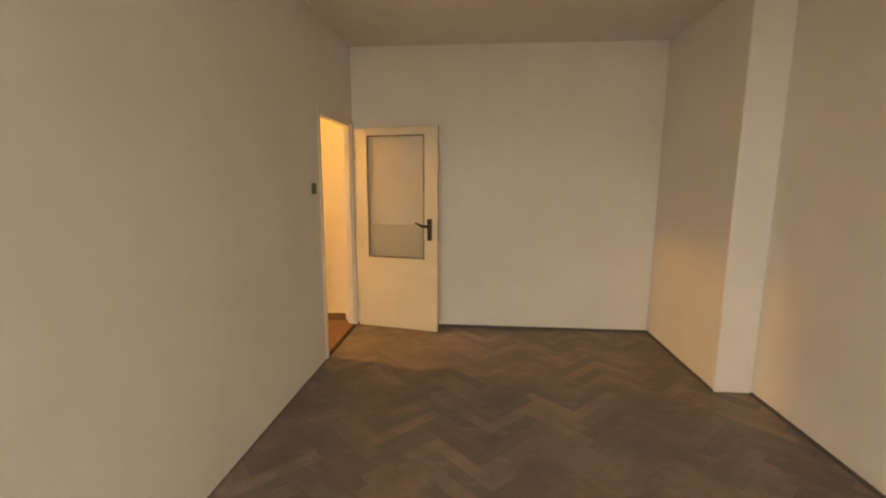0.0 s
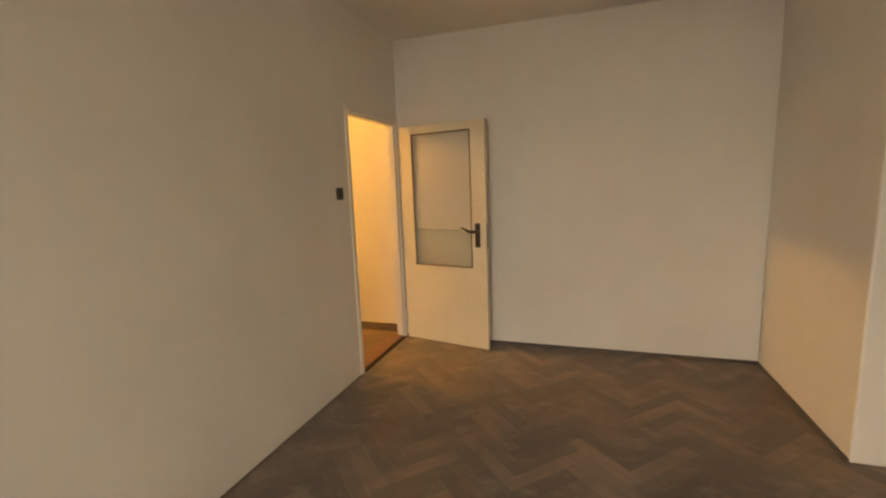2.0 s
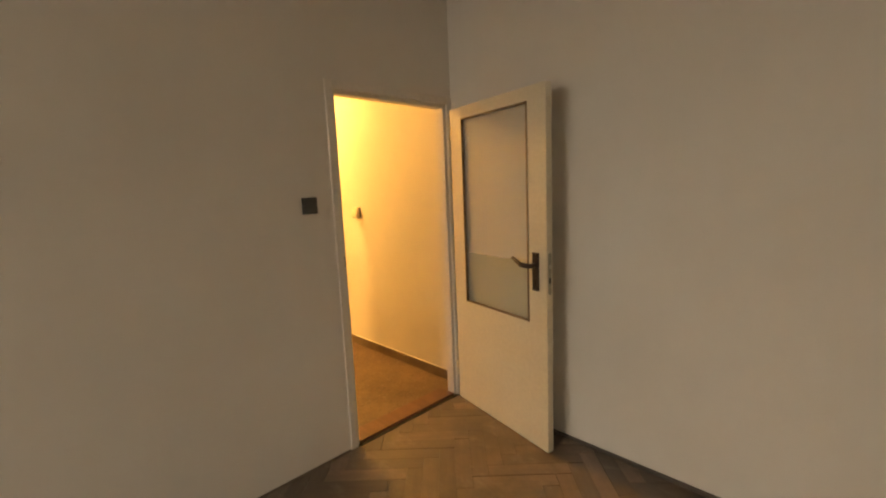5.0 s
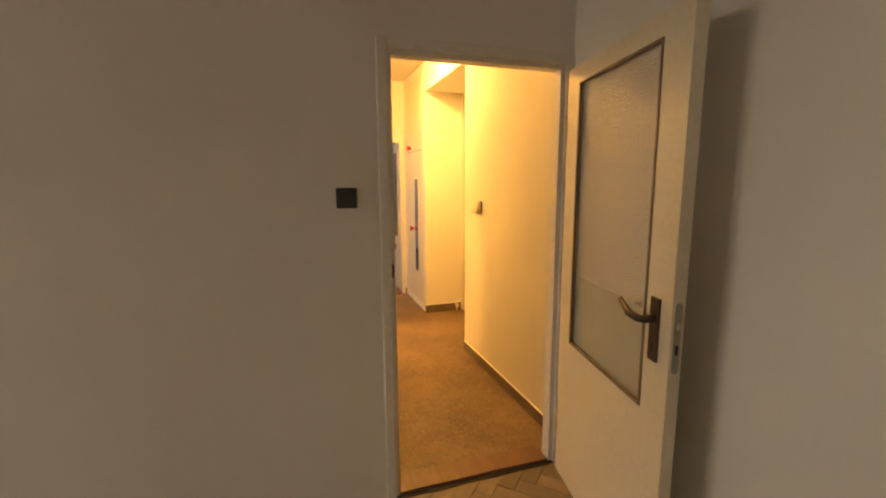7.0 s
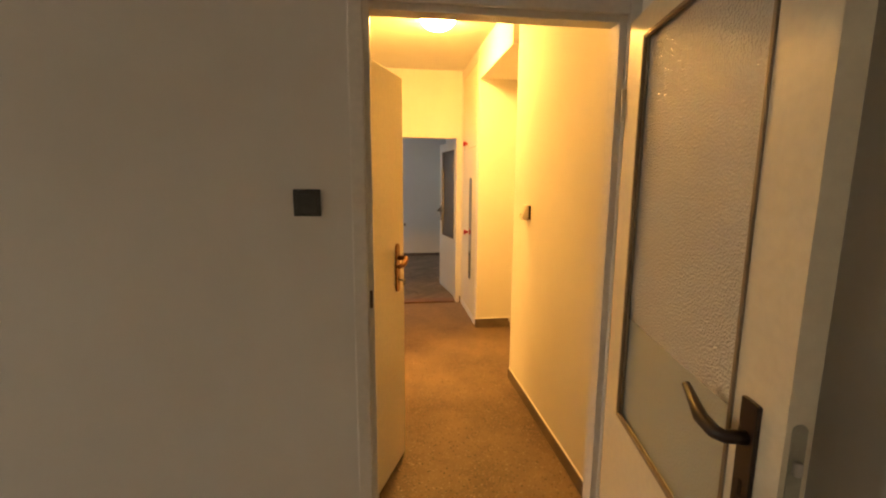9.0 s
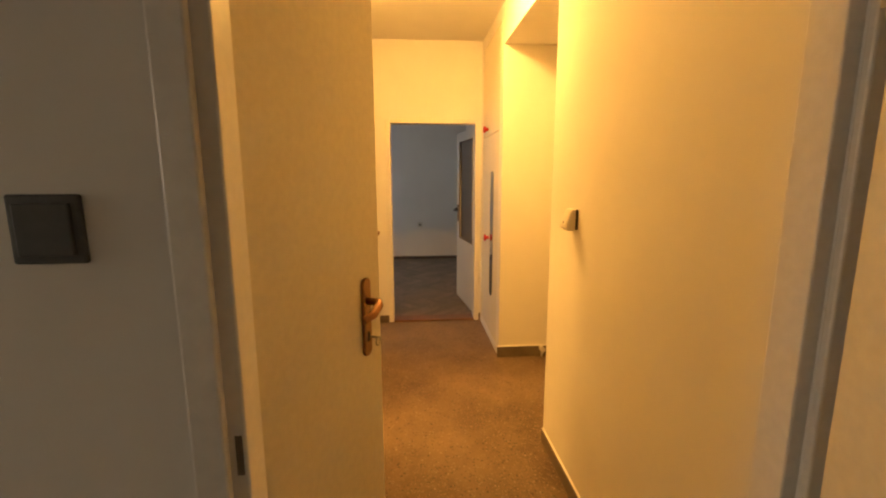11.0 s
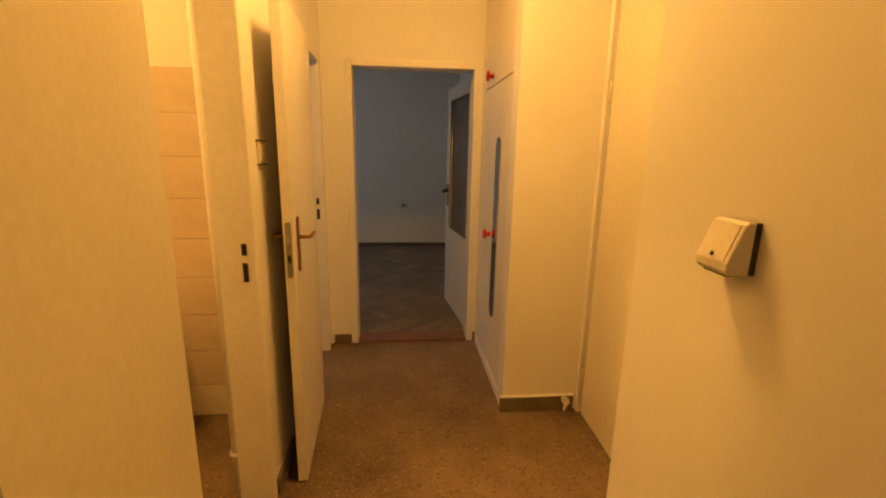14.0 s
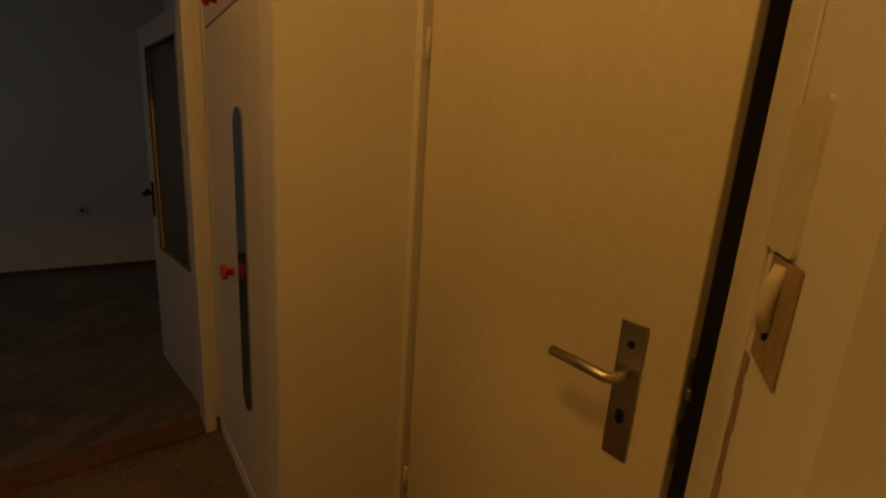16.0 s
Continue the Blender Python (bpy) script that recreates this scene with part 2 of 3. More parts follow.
def stadium(cx, cy, w, h, r, n=6):
    """A rounded upright rectangle outline."""
    pts = []
    for sx, sy, a0 in ((1, 1, 0), (-1, 1, 90), (-1, -1, 180), (1, -1, 270)):
        for i in range(n + 1):
            a = radians(a0 + 90 * i / n)
            pts.append((cx + sx * (w / 2 - r) + r * math.cos(a), cy + sy * (h / 2 - r) + r * math.sin(a)))
    return pts


def tube(bm, pts, radius, n=10, flat=1.0):
    """A bar along a line of points; radius may be a list, flat squeezes it upright."""
    rads = radius if isinstance(radius, (list, tuple)) else [radius] * len(pts)
    pts = [Vector(p) for p in pts]
    rings = []
    for i, p in enumerate(pts):
        d = (pts[min(i + 1, len(pts) - 1)] - pts[max(i - 1, 0)]).normalized()
        up = Vector((0, 0, 1)) if abs(d.z) < 0.9 else Vector((1, 0, 0))
        s = d.cross(up).normalized()
        u = s.cross(d)
        rings.append([bm.verts.new(p + rads[i] * (math.cos(2 * math.pi * k / n) * s + flat * math.sin(2 * math.pi * k / n) * u)) for k in range(n)])
    for a, b in zip(rings, rings[1:]):
        for k in range(n):
            bm.faces.new((a[k], a[(k + 1) % n], b[(k + 1) % n], b[k]))
    bm.faces.new(rings[0])
    bm.faces.new(rings[-1][::-1])
    for f in bm.faces:
        f.smooth = True
    return bm


def lathe(bm, profile, n=32):
    """A turned body about z from (radius, height) pairs."""
    rings = [[bm.verts.new((r * math.cos(2 * math.pi * k / n), r * math.sin(2 * math.pi * k / n), z)) for k in range(n)] for r, z in profile]
    for a, b in zip(rings, rings[1:]):
        for k in range(n):
            bm.faces.new((a[k], a[(k + 1) % n], b[(k + 1) % n], b[k])).smooth = True
    bm.faces.new(rings[0])
    bm.faces.new(rings[-1][::-1])
    return bm


def wall(name, axis, lo, hi, c0, c1, z1, openings, mat, label):
    """A wall that runs along axis from lo to hi, between c0 and c1 across it; openings: (from, to, sill, head)."""
    bm = bmesh.new()

    def block(a, b, za, zb):
        if b - a > 1e-4 and zb - za > 1e-4:
            box(bm, (a, c0, za) if axis == "x" else (c0, a, za), (b, c1, zb) if axis == "x" else (c1, b, zb))
    at = lo
    for a, b, sill, head in sorted(openings):
        block(at, a, 0, z1)
        block(a, b, 0, sill)
        block(a, b, head, z1)
        at = b
    block(at, hi, 0, z1)
    return structure(name, bm, mat, label, "wall")


# ---- the large structure ----
H = 2.72
DOOR_H = 1.97
X_W, X_E, X_E2, Y_N, Y_S = -1.30, 1.615, 1.865, 4.06, -2.60
Y_CL, Y_CR = 3.05, 4.155
X_END = -5.025

# first room
wall("wall_room_west", "y", Y_S - 0.2, Y_N + 0.12, X_W - 0.07, X_W, H, [(3.175, 4.025, 0, 2.01)], WALL, "off-white painted plaster wall with a doorway")
wall("wall_room_north", "x", X_W, X_E + 0.3, Y_N, Y_N + 0.12, H, [], WALL, "plain off-white painted plaster wall")
structure("wall_room_pier", a_box((X_E, 2.815, 0), (X_E2 + 0.2, Y_N, H), 0.012, 3), WALL, "off-white plastered wall pier stepping into the room", "wall")
wall("wall_room_east", "y", Y_S - 0.2, 2.815, X_E2, X_E2 + 0.2, H, [], WALL, "plain off-white painted plaster wall")
wall("wall_room_south", "x", X_W, X_E2, Y_S - 0.2, Y_S, H, [(-1.0, 0.94, 0.88, 2.22)], WALL, "off-white window wall with plaster reveal")
structure("ceiling_room", a_box((X_W - 0.07, Y_S - 0.2, H), (X_E2 + 0.2, Y_N + 0.12, H + 0.12)), CEIL, "matt white painted ceiling", "ceiling")
structure("floor_room", a_box((X_W, Y_S, -0.15), (X_E2, Y_N, -0.014)), JOINT, "worn herringbone oak parquet floor", "floor")

# corridor
wall("wall_corridor_left", "x", X_END, X_W - 0.07, Y_CL - 0.12, Y_CL, H, [(-2.175, -1.445, 0, DOOR_H + 0.045), (-3.54, -2.835, 0, DOOR_H + 0.045), (-4.945, -4.235, 0, DOOR_H + 0.045)], WALL, "corridor wall with three doorways, warm white paint")
structure("wall_corridor_right", prism(bmesh.new(), [(X_W - 0.07, Y_CR), (X_W - 0.07, Y_CR + 0.09), (-2.9, Y_CR + 0.09), (-2.9, 4.56), (-3.12, 4.56), (-3.12, 4.53), (-2.935, Y_CR)], "z", 0, H), WALL, "plain warm white corridor wall with a splayed end", "wall")
wall("wall_corridor_end", "y", 0.7, 5.5, X_END - 0.14, X_END, H, [(3.205, 4.115, 0, DOOR_H + 0.045)], WALL, "corridor end wall with an open doorway")
structure("ceiling_corridor", a_box((X_END, Y_CL, H), (X_W - 0.07, 5.5, H + 0.12)), CEIL, "white painted corridor ceiling", "ceiling")
structure("floor_corridor", a_box((X_END, Y_CL - 0.12, -0.15), (X_W - 0.02, 5.5, 0.0)), TERRAZZO, "brown speckled terrazzo corridor floor", "floor")
# recess of the flat's entrance
structure("recess_header", a_box((-4.08, 4.135, 2.425), (-3.012, 4.56, H), 0.004), WALL, "boxed-in plaster header over the entrance recess", "wall")
wall("wall_recess_back", "x", -4.08, -2.90, 4.56, 4.66, H, [(-4.048, -3.12, 0, 2.41)], WALL, "plaster wall round the entrance door")
for lo, hi in (((-4.3, 5.4, 0), (-2.6, 5.5, H)), ((-2.7, 4.66, 0), (-2.6, 5.4, H)), ((-4.2, 4.85, 0), (-4.1, 5.4, H))):
    structure("wall_stairwell", a_box(lo, hi), WALL, "unlit stairwell wall behind the entrance door", "wall")

# rooms beyond the side doors
wall("wall_bath_partition", "y", 0.7, Y_CL - 0.12, -4.30, -4.16, H, [], WALL, "partition wall between bathroom and kitchen")
wall("wall_bath_near", "y", 0.7, Y_CL - 0.12, -2.60, -2.46, H, [], WALL, "plain bathroom partition wall")
wall("wall_service_back", "x", X_END, -1.36, 0.7, 0.84, H, [(-4.92, -4.38, 0.9, 2.1)], WALL, "outer wall of the service rooms with a small window")
structure("ceiling_service", a_box((X_END, 0.7, H), (-1.36, Y_CL, H + 0.12)), CEIL, "white ceiling over the service rooms", "ceiling")
structure("floor_service", a_box((X_END, 0.7, -0.15), (-1.36, Y_CL - 0.12, -0.004)), TERRAZZO, "brown speckled terrazzo floor", "floor")

# far room
wall("wall_far_back", "y", 0.9, 4.6, -8.64, -8.47, H, [], WALL, "plain white wall of the far room")
wall("wall_far_south", "x", -8.47, X_END - 0.14, 1.0, 1.2, H, [(-8.1, -6.3, 0.88, 2.22)], WALL, "window wall of the far room")
wall("wall_far_north", "x", -8.47, X_END - 0.14, 4.42, 4.56, H, [], WALL, "plain white side wall of the far room")
structure("ceiling_far", a_box((-8.64, 0.9, H), (X_END - 0.14, 4.6, H + 0.12)), CEIL, "white ceiling of the far room", "ceiling")
structure("floor_far", a_box((-8.47, 1.2, -0.15), (X_END - 0.14, 4.42, -0.014)), JOINT, "dull herringbone parquet floor", "floor")


def window(name, m, w, h, label):
    """A two-sash window in its opening; local x across, z up from the sill."""
    root = empty(name, m, label, "window", kind="structure")
    fr = bmesh.new()
    for lo, hi in (((0, -0.03, 0), (w, 0.03, 0.06)), ((0, -0.03, h - 0.06), (w, 0.03, h)), ((0, -0.03, 0.06), (0.06, 0.03, h - 0.06)), ((w - 0.06, -0.03, 0.06), (w, 0.03, h - 0.06)), ((w / 2 - 0.05, -0.03, 0.06), (w / 2 + 0.05, 0.03, h - 0.06))):
        box(fr, lo, hi, 0.004)
    part("window_frame", fr, WHITE_ENAMEL, root)
    for a, b in ((0.06, w / 2 - 0.05), (w / 2 + 0.05, w - 0.06)):
        p = part("pane", a_box((a, -0.003, 0.06), (b, 0.003, h - 0.06)), PANE, root)
        p.visible_shadow = False
    part("window_sill", a_box((0, 0.03, -0.03), (w, 0.22, 0.0), 0.006), WHITE_ENAMEL, root)
    return root


window("window_1", pose(-1.0, -2.70, 0.88), 1.94, 1.34, "white-painted two-sash wooden window")
window("window_2", pose(-8.1, 1.10, 0.88), 1.8, 1.34, "white-painted two-sash window of the far room")
window("window_3", pose(-4.92, 0.77, 0.9), 0.54, 1.2, "small white-painted kitchen window")

# ---- door frames, thresholds, skirtings ----


def door_frame(name, axis, a, b, c0, c1, label, mat=WHITE_ENAMEL, head=DOOR_H):
    """A pressed-steel frame lining the opening a..b (clear) in a wall that spans c0..c1; its lips stand 6 mm proud."""
    bm = bmesh.new()
    lip = 0.045

    def b3(p0, p1, q0, q1, z0, z1, bev=0.004):
        lo, hi = (p0, q0, z0), (p1, q1, z1)
        if axis == "y":
            lo, hi = (q0, p0, z0), (q1, p1, z1)
        box(bm, lo, hi, bev)
    b3(a - lip, a, c0 - 0.006, c1 + 0.006, 0, head + lip)
    b3(b, b + lip, c0 - 0.006, c1 + 0.006, 0, head + lip)
    b3(a, b, c0 - 0.006, c1 + 0.006, head, head + lip)
    ob = structure(name, bm, mat, label, "door frame")
    return ob




def rebated_frame(name, a, b, c0, c1, label, head=DOOR_H):
    """A pressed-steel frame with a rebate on the room side, in the wall x = c0..c1; clear opening a..b."""
    bm = bmesh.new()
    lip, reb, deep = 0.027, 0.020, 0.014
    for s, e in ((-1, a), (1, b)):
        # lining, then the architrave lip outside the rebate on the room face
        y0, y1 = sorted((e, e + s * lip))
        box(bm, (c0 - 0.006, y0, 0), (c1 - deep, y1, head + lip), 0.003)
        y0, y1 = sorted((e + s * reb, e + s * (reb + 0.045)))
        box(bm, (c1 - 0.008, y0, 0), (c1 + 0.007, y1, head + reb + 0.045), 0.004)
        # corridor-side lip
        y0, y1 = sorted((e + s * 0.002, e + s * 0.045))
        box(bm, (c0 - 0.008, y0, 0), (c0 + 0.004, y1, head + 0.045), 0.003)
    box(bm, (c0 - 0.006, a, head), (c1 - deep, b, head + lip), 0.003)
    box(bm, (c1 - 0.008, a - reb, head + reb), (c1 + 0.007, b + reb, head + reb + 0.045), 0.004)
    ob = structure(name, bm, WHITE_ENAMEL, label, "door frame")
    part("strike_slot", a_box((c1 - deep - 0.001, a - 0.016, 1.06), (c1 - deep + 0.0006, a - 0.006, 1.12)), SKIRT, ob, "brown latch slot")
    return ob


rebated_frame("door_frame_1", 3.20, 4.00, X_W - 0.07, X_W, "white-painted pressed-steel door frame", 1.985)
door_frame("door_frame_2", "y", 3.25, 4.07, X_END - 0.14, X_END, "white-painted pressed-steel door frame")
door_frame("door_frame_3", "x", -2.13, -1.49, Y_CL - 0.12, Y_CL, "cream-painted steel door frame")
door_frame("door_frame_4", "x", -3.495, -2.88, Y_CL - 0.12, Y_CL, "cream-painted bathroom door frame with strike slots")
door_frame("door_frame_5", "x", -4.90, -4.28, Y_CL - 0.12, Y_CL, "cream-painted kitchen door frame with strike slots")


def strikes(x, y0, z, name):
    """Two dark slots of a latch and bolt keep in a frame's inner face."""
    root = empty(name, pose(x, y0, z), "dark latch and bolt slots in a door frame", "strike plate", "strike slots")
    for dz, h in ((0.0, 0.042), (-0.085, 0.07)):
        part("slot", a_box((0, -0.009, dz - h / 2), (0.003, 0.009, dz + h / 2)), BLACK, root)
    return root


strikes(-3.495, 3.018, 1.075, "strike_plate")
strikes(-4.90, 3.018, 1.085, "strike_plate")

structure("threshold_1", a_box((X_W - 0.15, 3.20, -0.012), (X_W - 0.015, 4.0, 0.016), 0.004), THRESH, "red-brown wooden threshold board", "threshold")
structure("threshold_gap", a_box((X_W - 0.015, 3.20, -0.013), (X_W + 0.012, 4.0, 0.003)), BLACK, "dark open joint beside the threshold", "threshold")
structure("threshold_2", a_box((X_END - 0.15, 3.25, -0.012), (X_END + 0.005, 4.07, 0.018), 0.004), THRESH, "red-brown wooden threshold board", "threshold")


def skirting(name, lo, hi, mat, label, bevel=0.004):
    return structure(name, a_box(lo, hi, bevel), mat, label, "baseboard")


LOW = "low dark-stained wooden skirting strip"
skirting("baseboard_1", (X_W + 0.0, Y_N - 0.016, -0.013), (X_E, Y_N, 0.018), DARKWOOD, LOW)
skirting("baseboard_2", (X_E - 0.014, 2.815, -0.013), (X_E, Y_N - 0.016, 0.02), DARKWOOD, LOW)
skirting("baseboard_3", (X_E2 - 0.014, Y_S, -0.013), (X_E2, 2.801, 0.02), DARKWOOD, LOW)
skirting("baseboard_4", (X_W, Y_S, -0.013), (X_W + 0.010, 3.13, 0.010), SKIRT, "narrow grey-brown skirting strip", 0.006)
BROWN = "brown stone skirting with paint-spattered top"
skirting("baseboard_5", (-2.930, Y_CR - 0.014, 0), (X_W - 0.15, Y_CR, 0.075), SKIRT, BROWN)
skirting("baseboard_6", (-4.08, 4.121, 0), (-4.066, 4.545, 0.09), SKIRT, BROWN)
skirting("baseboard_7", (X_END, 3.075, 0), (X_END + 0.016, 3.20, 0.075), SKIRT, BROWN)
skirting("baseboard_8", (-3.84, Y_CL, 0), (-3.55, Y_CL + 0.014, 0.075), SKIRT, BROWN)
skirting("baseboard_9", (-8.47, 1.2, -0.013), (-8.454, 4.42, 0.05), DARKWOOD, LOW)
skirting("baseboard_10", (-8.454, 4.404, -0.013), (X_END - 0.15, 4.42, 0.05), DARKWOOD, LOW)
skirting("baseboard_11", (X_END, 4.118, 0), (X_END + 0.016, 4.134, 0.075), SKIRT, BROWN)
structure("skirting_paint", a_box((-4.08, 4.118, 0.09), (-4.0635, 4.545, 0.097), 0.002), WHITE_ENAMEL, "smeared white paint line along the skirting", "trim")
structure("skirting_paint", a_box((-2.930, Y_CR - 0.010, 0.075), (X_W - 0.15, Y_CR, 0.08), 0.002), WHITE_ENAMEL, "smeared white paint line along the skirting", "trim")

# ---- doors ----


def lever_set(root, x, face, side, z, style, toward=-1):
    """Plate and lever on one face of a leaf. face: y of the face; side: +1 or -1, the way out of the leaf."""
    f, s = face, side

    def y(d):
        return f + s * d
    if style == "bakelite":
        part("handle_plate", prism(bmesh.new(), stadium(x, z - 0.035, 0.046, 0.205, 0.004), "y", y(0), y(0.008), 0.002), BAKELITE, root, "dark bakelite handle plate")
        part("door_handle", tube(bmesh.new(), [(x, y(0.005), z), (x, y(0.042), z), (x + toward * 0.014, y(0.052), z), (x + toward * 0.062, y(0.052), z + 0.001), (x + toward * 0.128, y(0.050), z + 0.034)], [0.013, 0.012, 0.013, 0.0135, 0.008], 10), BAKELITE, root, "dark bakelite lever")
        part("keyhole", a_box((x - 0.004, y(0.0075), z - 0.11), (x + 0.004, y(0.009), z - 0.08)), BLACK, root)
    elif style == "brass":
        part("handle_plate", prism(bmesh.new(), stadium(x, z - 0.03, 0.045, 0.24, 0.020), "y", y(0), y(0.010), 0.003), BRASS, root, "brown brass plate with rounded ends")
        part("door_handle", tube(bmesh.new(), [(x, y(0.005), z + 0.02), (x, y(0.048), z + 0.02), (x + toward * 0.02, y(0.058), z + 0.018), (x + toward * 0.05, y(0.056), z - 0.002), (x + toward * 0.095, y(0.050), z - 0.006)], [0.012, 0.011, 0.013, 0.012, 0.010], 12), BRASS, root, "curved brass lever")
        part("keyhole", a_box((x - 0.005, y(0.0095), z - 0.105), (x + 0.005, y(0.0115), z - 0.075)), BLACK, root)
    elif style == "steel":
        part("handle_plate", a_box((x - 0.027, min(y(0), y(0.007)), z - 0.19), (x + 0.027, max(y(0), y(0.007)), z + 0.105), 0.002), STEEL, root, "brushed steel handle plate")
        part("door_handle", tube(bmesh.new(), [(x, y(0.005), z), (x, y(0.050), z), (x + toward * 0.015, y(0.060), z), (x + toward * 0.14, y(0.064), z + 0.004)], 0.011, 12), STEEL, root, "straight steel lever")
        part("keyhole", prism(bmesh.new(), stadium(x, z - 0.095, 0.016, 0.032, 0.0078), "y", y(0.0065), y(0.0085)), BLACK, root)
        part("lock_cover", prism(bmesh.new(), stadium(x, z + 0.06, 0.016, 0.016, 0.0078), "y", y(0.0065), y(0.0085)), BLACK, root)
    else:
        part("handle_plate", prism(bmesh.new(), stadium(x, z - 0.03, 0.036, 0.22, 0.006), "y", y(0), y(0.008), 0.002), BRASS, root, "dark brown metal handle plate")
        part("door_handle", tube(bmesh.new(), [(x, y(0.005), z), (x, y(0.045), z), (x + toward * 0.02, y(0.050), z), (x + toward * 0.060, y(0.050), z - 0.001), (x + toward * 0.080, y(0.056), z + 0.005)], [0.009, 0.009, 0.010, 0.008, 0.006], 10), BRASS, root, "dark brown metal lever")
        part("keyhole", a_box((x - 0.004, min(y(0.0075), y(0.009)), z - 0.10), (x + 0.004, max(y(0.0075), y(0.009)), z - 0.07)), BLACK, root)


def door(name, m, w, thick0, style, z, label, glass=None, back_style=None, mat=ENAMEL, h=1.965, hinges=True, backset=0.075):
    """A leaf hung at its local origin, x towards the free edge; it fills y from thick0 to thick0 + 0.04."""
    y0, y1 = thick0, thick0 + 0.04
    b0 = 0.008
    root = empty(name, m, label, "door", kind="structure")
    if glass:
        g0, g1, gz0, gz1, gmid = glass
        leaf = bmesh.new()
        cuts_x, cuts_z = [0, g0, g1, w], [b0, gz0, gz1, h]
        # one ring-shaped slab round the glazed opening
        for yy, flip in ((y0, False), (y1, True)):
            grid = [[leaf.verts.new((cx, yy, cz)) for cz in cuts_z] for cx in cuts_x]
            for i in range(3):
                for j in range(3):
                    if (i, j) != (1, 1):
                        q = [grid[i][j], grid[i + 1][j], grid[i + 1][j + 1], grid[i][j + 1]]
                        leaf.faces.new(q[::-1] if flip else q)
        leaf.edges.ensure_lookup_table()
        rim = [e for e in leaf.edges if e.is_boundary]
        bmesh.ops.bridge_loops(leaf, edges=[e for e in rim if all(abs(v.co.x) < 1e-6 or abs(v.co.x - w) < 1e-6 or abs(v.co.z - b0) < 1e-6 or abs(v.co.z - h) < 1e-6 for v in e.verts)])
        bmesh.ops.bridge_loops(leaf, edges=[e for e in leaf.edges if e.is_boundary])
        part("leaf", leaf, mat, root)
        beads = bmesh.new()
        for yy in (y0 - 0.004, y1 - 0.008):
            for lo, hi in (((g0, yy, gz0), (g0 + 0.012, yy + 0.012, gz1)), ((g1 - 0.012, yy, gz0), (g1, yy + 0.012, gz1)), ((g0 + 0.012, yy, gz0), (g1 - 0.012, yy + 0.012, gz0 + 0.012)), ((g0 + 0.012, yy, gz1 - 0.012), (g1 - 0.012, yy + 0.012, gz1))):
                box(beads, lo, hi, 0.003)
        part("glazing_bead", beads, DARKBEAD, root, "brownish glazing beads")
        yc = (y0 + y1) / 2
        mats = GLASS_REFLECTING_DARK if gmid is None else GLASS_UP
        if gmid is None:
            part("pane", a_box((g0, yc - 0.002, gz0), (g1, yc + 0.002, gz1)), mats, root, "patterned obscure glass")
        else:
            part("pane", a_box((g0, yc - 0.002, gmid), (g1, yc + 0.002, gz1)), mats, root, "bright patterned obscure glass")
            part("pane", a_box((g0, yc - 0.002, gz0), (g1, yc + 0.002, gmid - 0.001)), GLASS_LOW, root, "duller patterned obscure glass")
    else:
        part("leaf", a_box((0, y0, b0), (w, y1, h), 0.003), mat, root)
    hx = w - backset
    lever_set(root, hx, y0, -1, z, style)
    lever_set(root, hx, y1, 1, z, back_style or style)
    # lock plate in the free edge
    part("lock_plate", prism(bmesh.new(), stadium((y0 + y1) / 2, z - 0.04, 0.022, 0.22, 0.0105), "x", w - 0.001, w + 0.002), GALV, root, "dull lock face plate")
    part("latch", a_box((w + 0.001, y0 + 0.014, z - 0.012), (w + 0.011, y0 + 0.026, z + 0.012), 0.003), STEEL, root)
    part("lock_bolt", a_box((w + 0.001, y0 + 0.015, z - 0.09), (w + 0.004, y0 + 0.025, z - 0.06), 0.001), BLACK, root)
    if hinges:
        for hz in (0.22, 1.72):
            part("hinge", tube(bmesh.new(), [(-0.006, y0 - 0.004, hz - 0.05), (-0.006, y0 - 0.004, hz + 0.05)], 0.008, 10), mat, root, "painted steel hinge")
    return root


DARKBEAD = two_tone("brown_bead", (0.17, 0.12, 0.07), (0.25, 0.19, 0.12), 0.5, 9, 70, 0.1)

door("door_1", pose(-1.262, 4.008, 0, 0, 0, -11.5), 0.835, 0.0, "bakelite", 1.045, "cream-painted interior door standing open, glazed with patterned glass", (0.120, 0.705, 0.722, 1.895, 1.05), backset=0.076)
door("door_2", pose(-5.165, 4.10, 0, 0, 0, 186.8), 0.86, -0.04, "bakelite", 1.07, "white interior door, patterned glass tinted as a dark reflection, open into the far room", (0.13, 0.72, 0.745, 1.86, None), mat=WHITE_ENAMEL)
door_a = door("door_3", pose(-1.475, 3.062, 0, 0, 0, 157.0), 0.68, 0.0, "brass", 1.085, "plain cream flush door with brown brass handle, half open", None, "plain", backset=0.098)
door("door_4", pose(-2.87, 3.098, 0, 0, 0, 13.0), 0.60, -0.04, "brass", 0.955, "plain cream bathroom door folded back towards the wall")
door("door_5", pose(-4.265, 3.125, 0, 0, 0, 3.4), 0.655, -0.04, "plain", 1.085, "plain white kitchen door folded back towards the wall", mat=WHITE_ENAMEL)
door("door_6", pose(-4.02, 4.573, 0, 0, 0, -1.0), 0.85, 0.0, "steel", 1.012, "cream flush entrance door with steel handle, slightly ajar", None, mat=ENAMEL, h=2.404, backset=0.100)

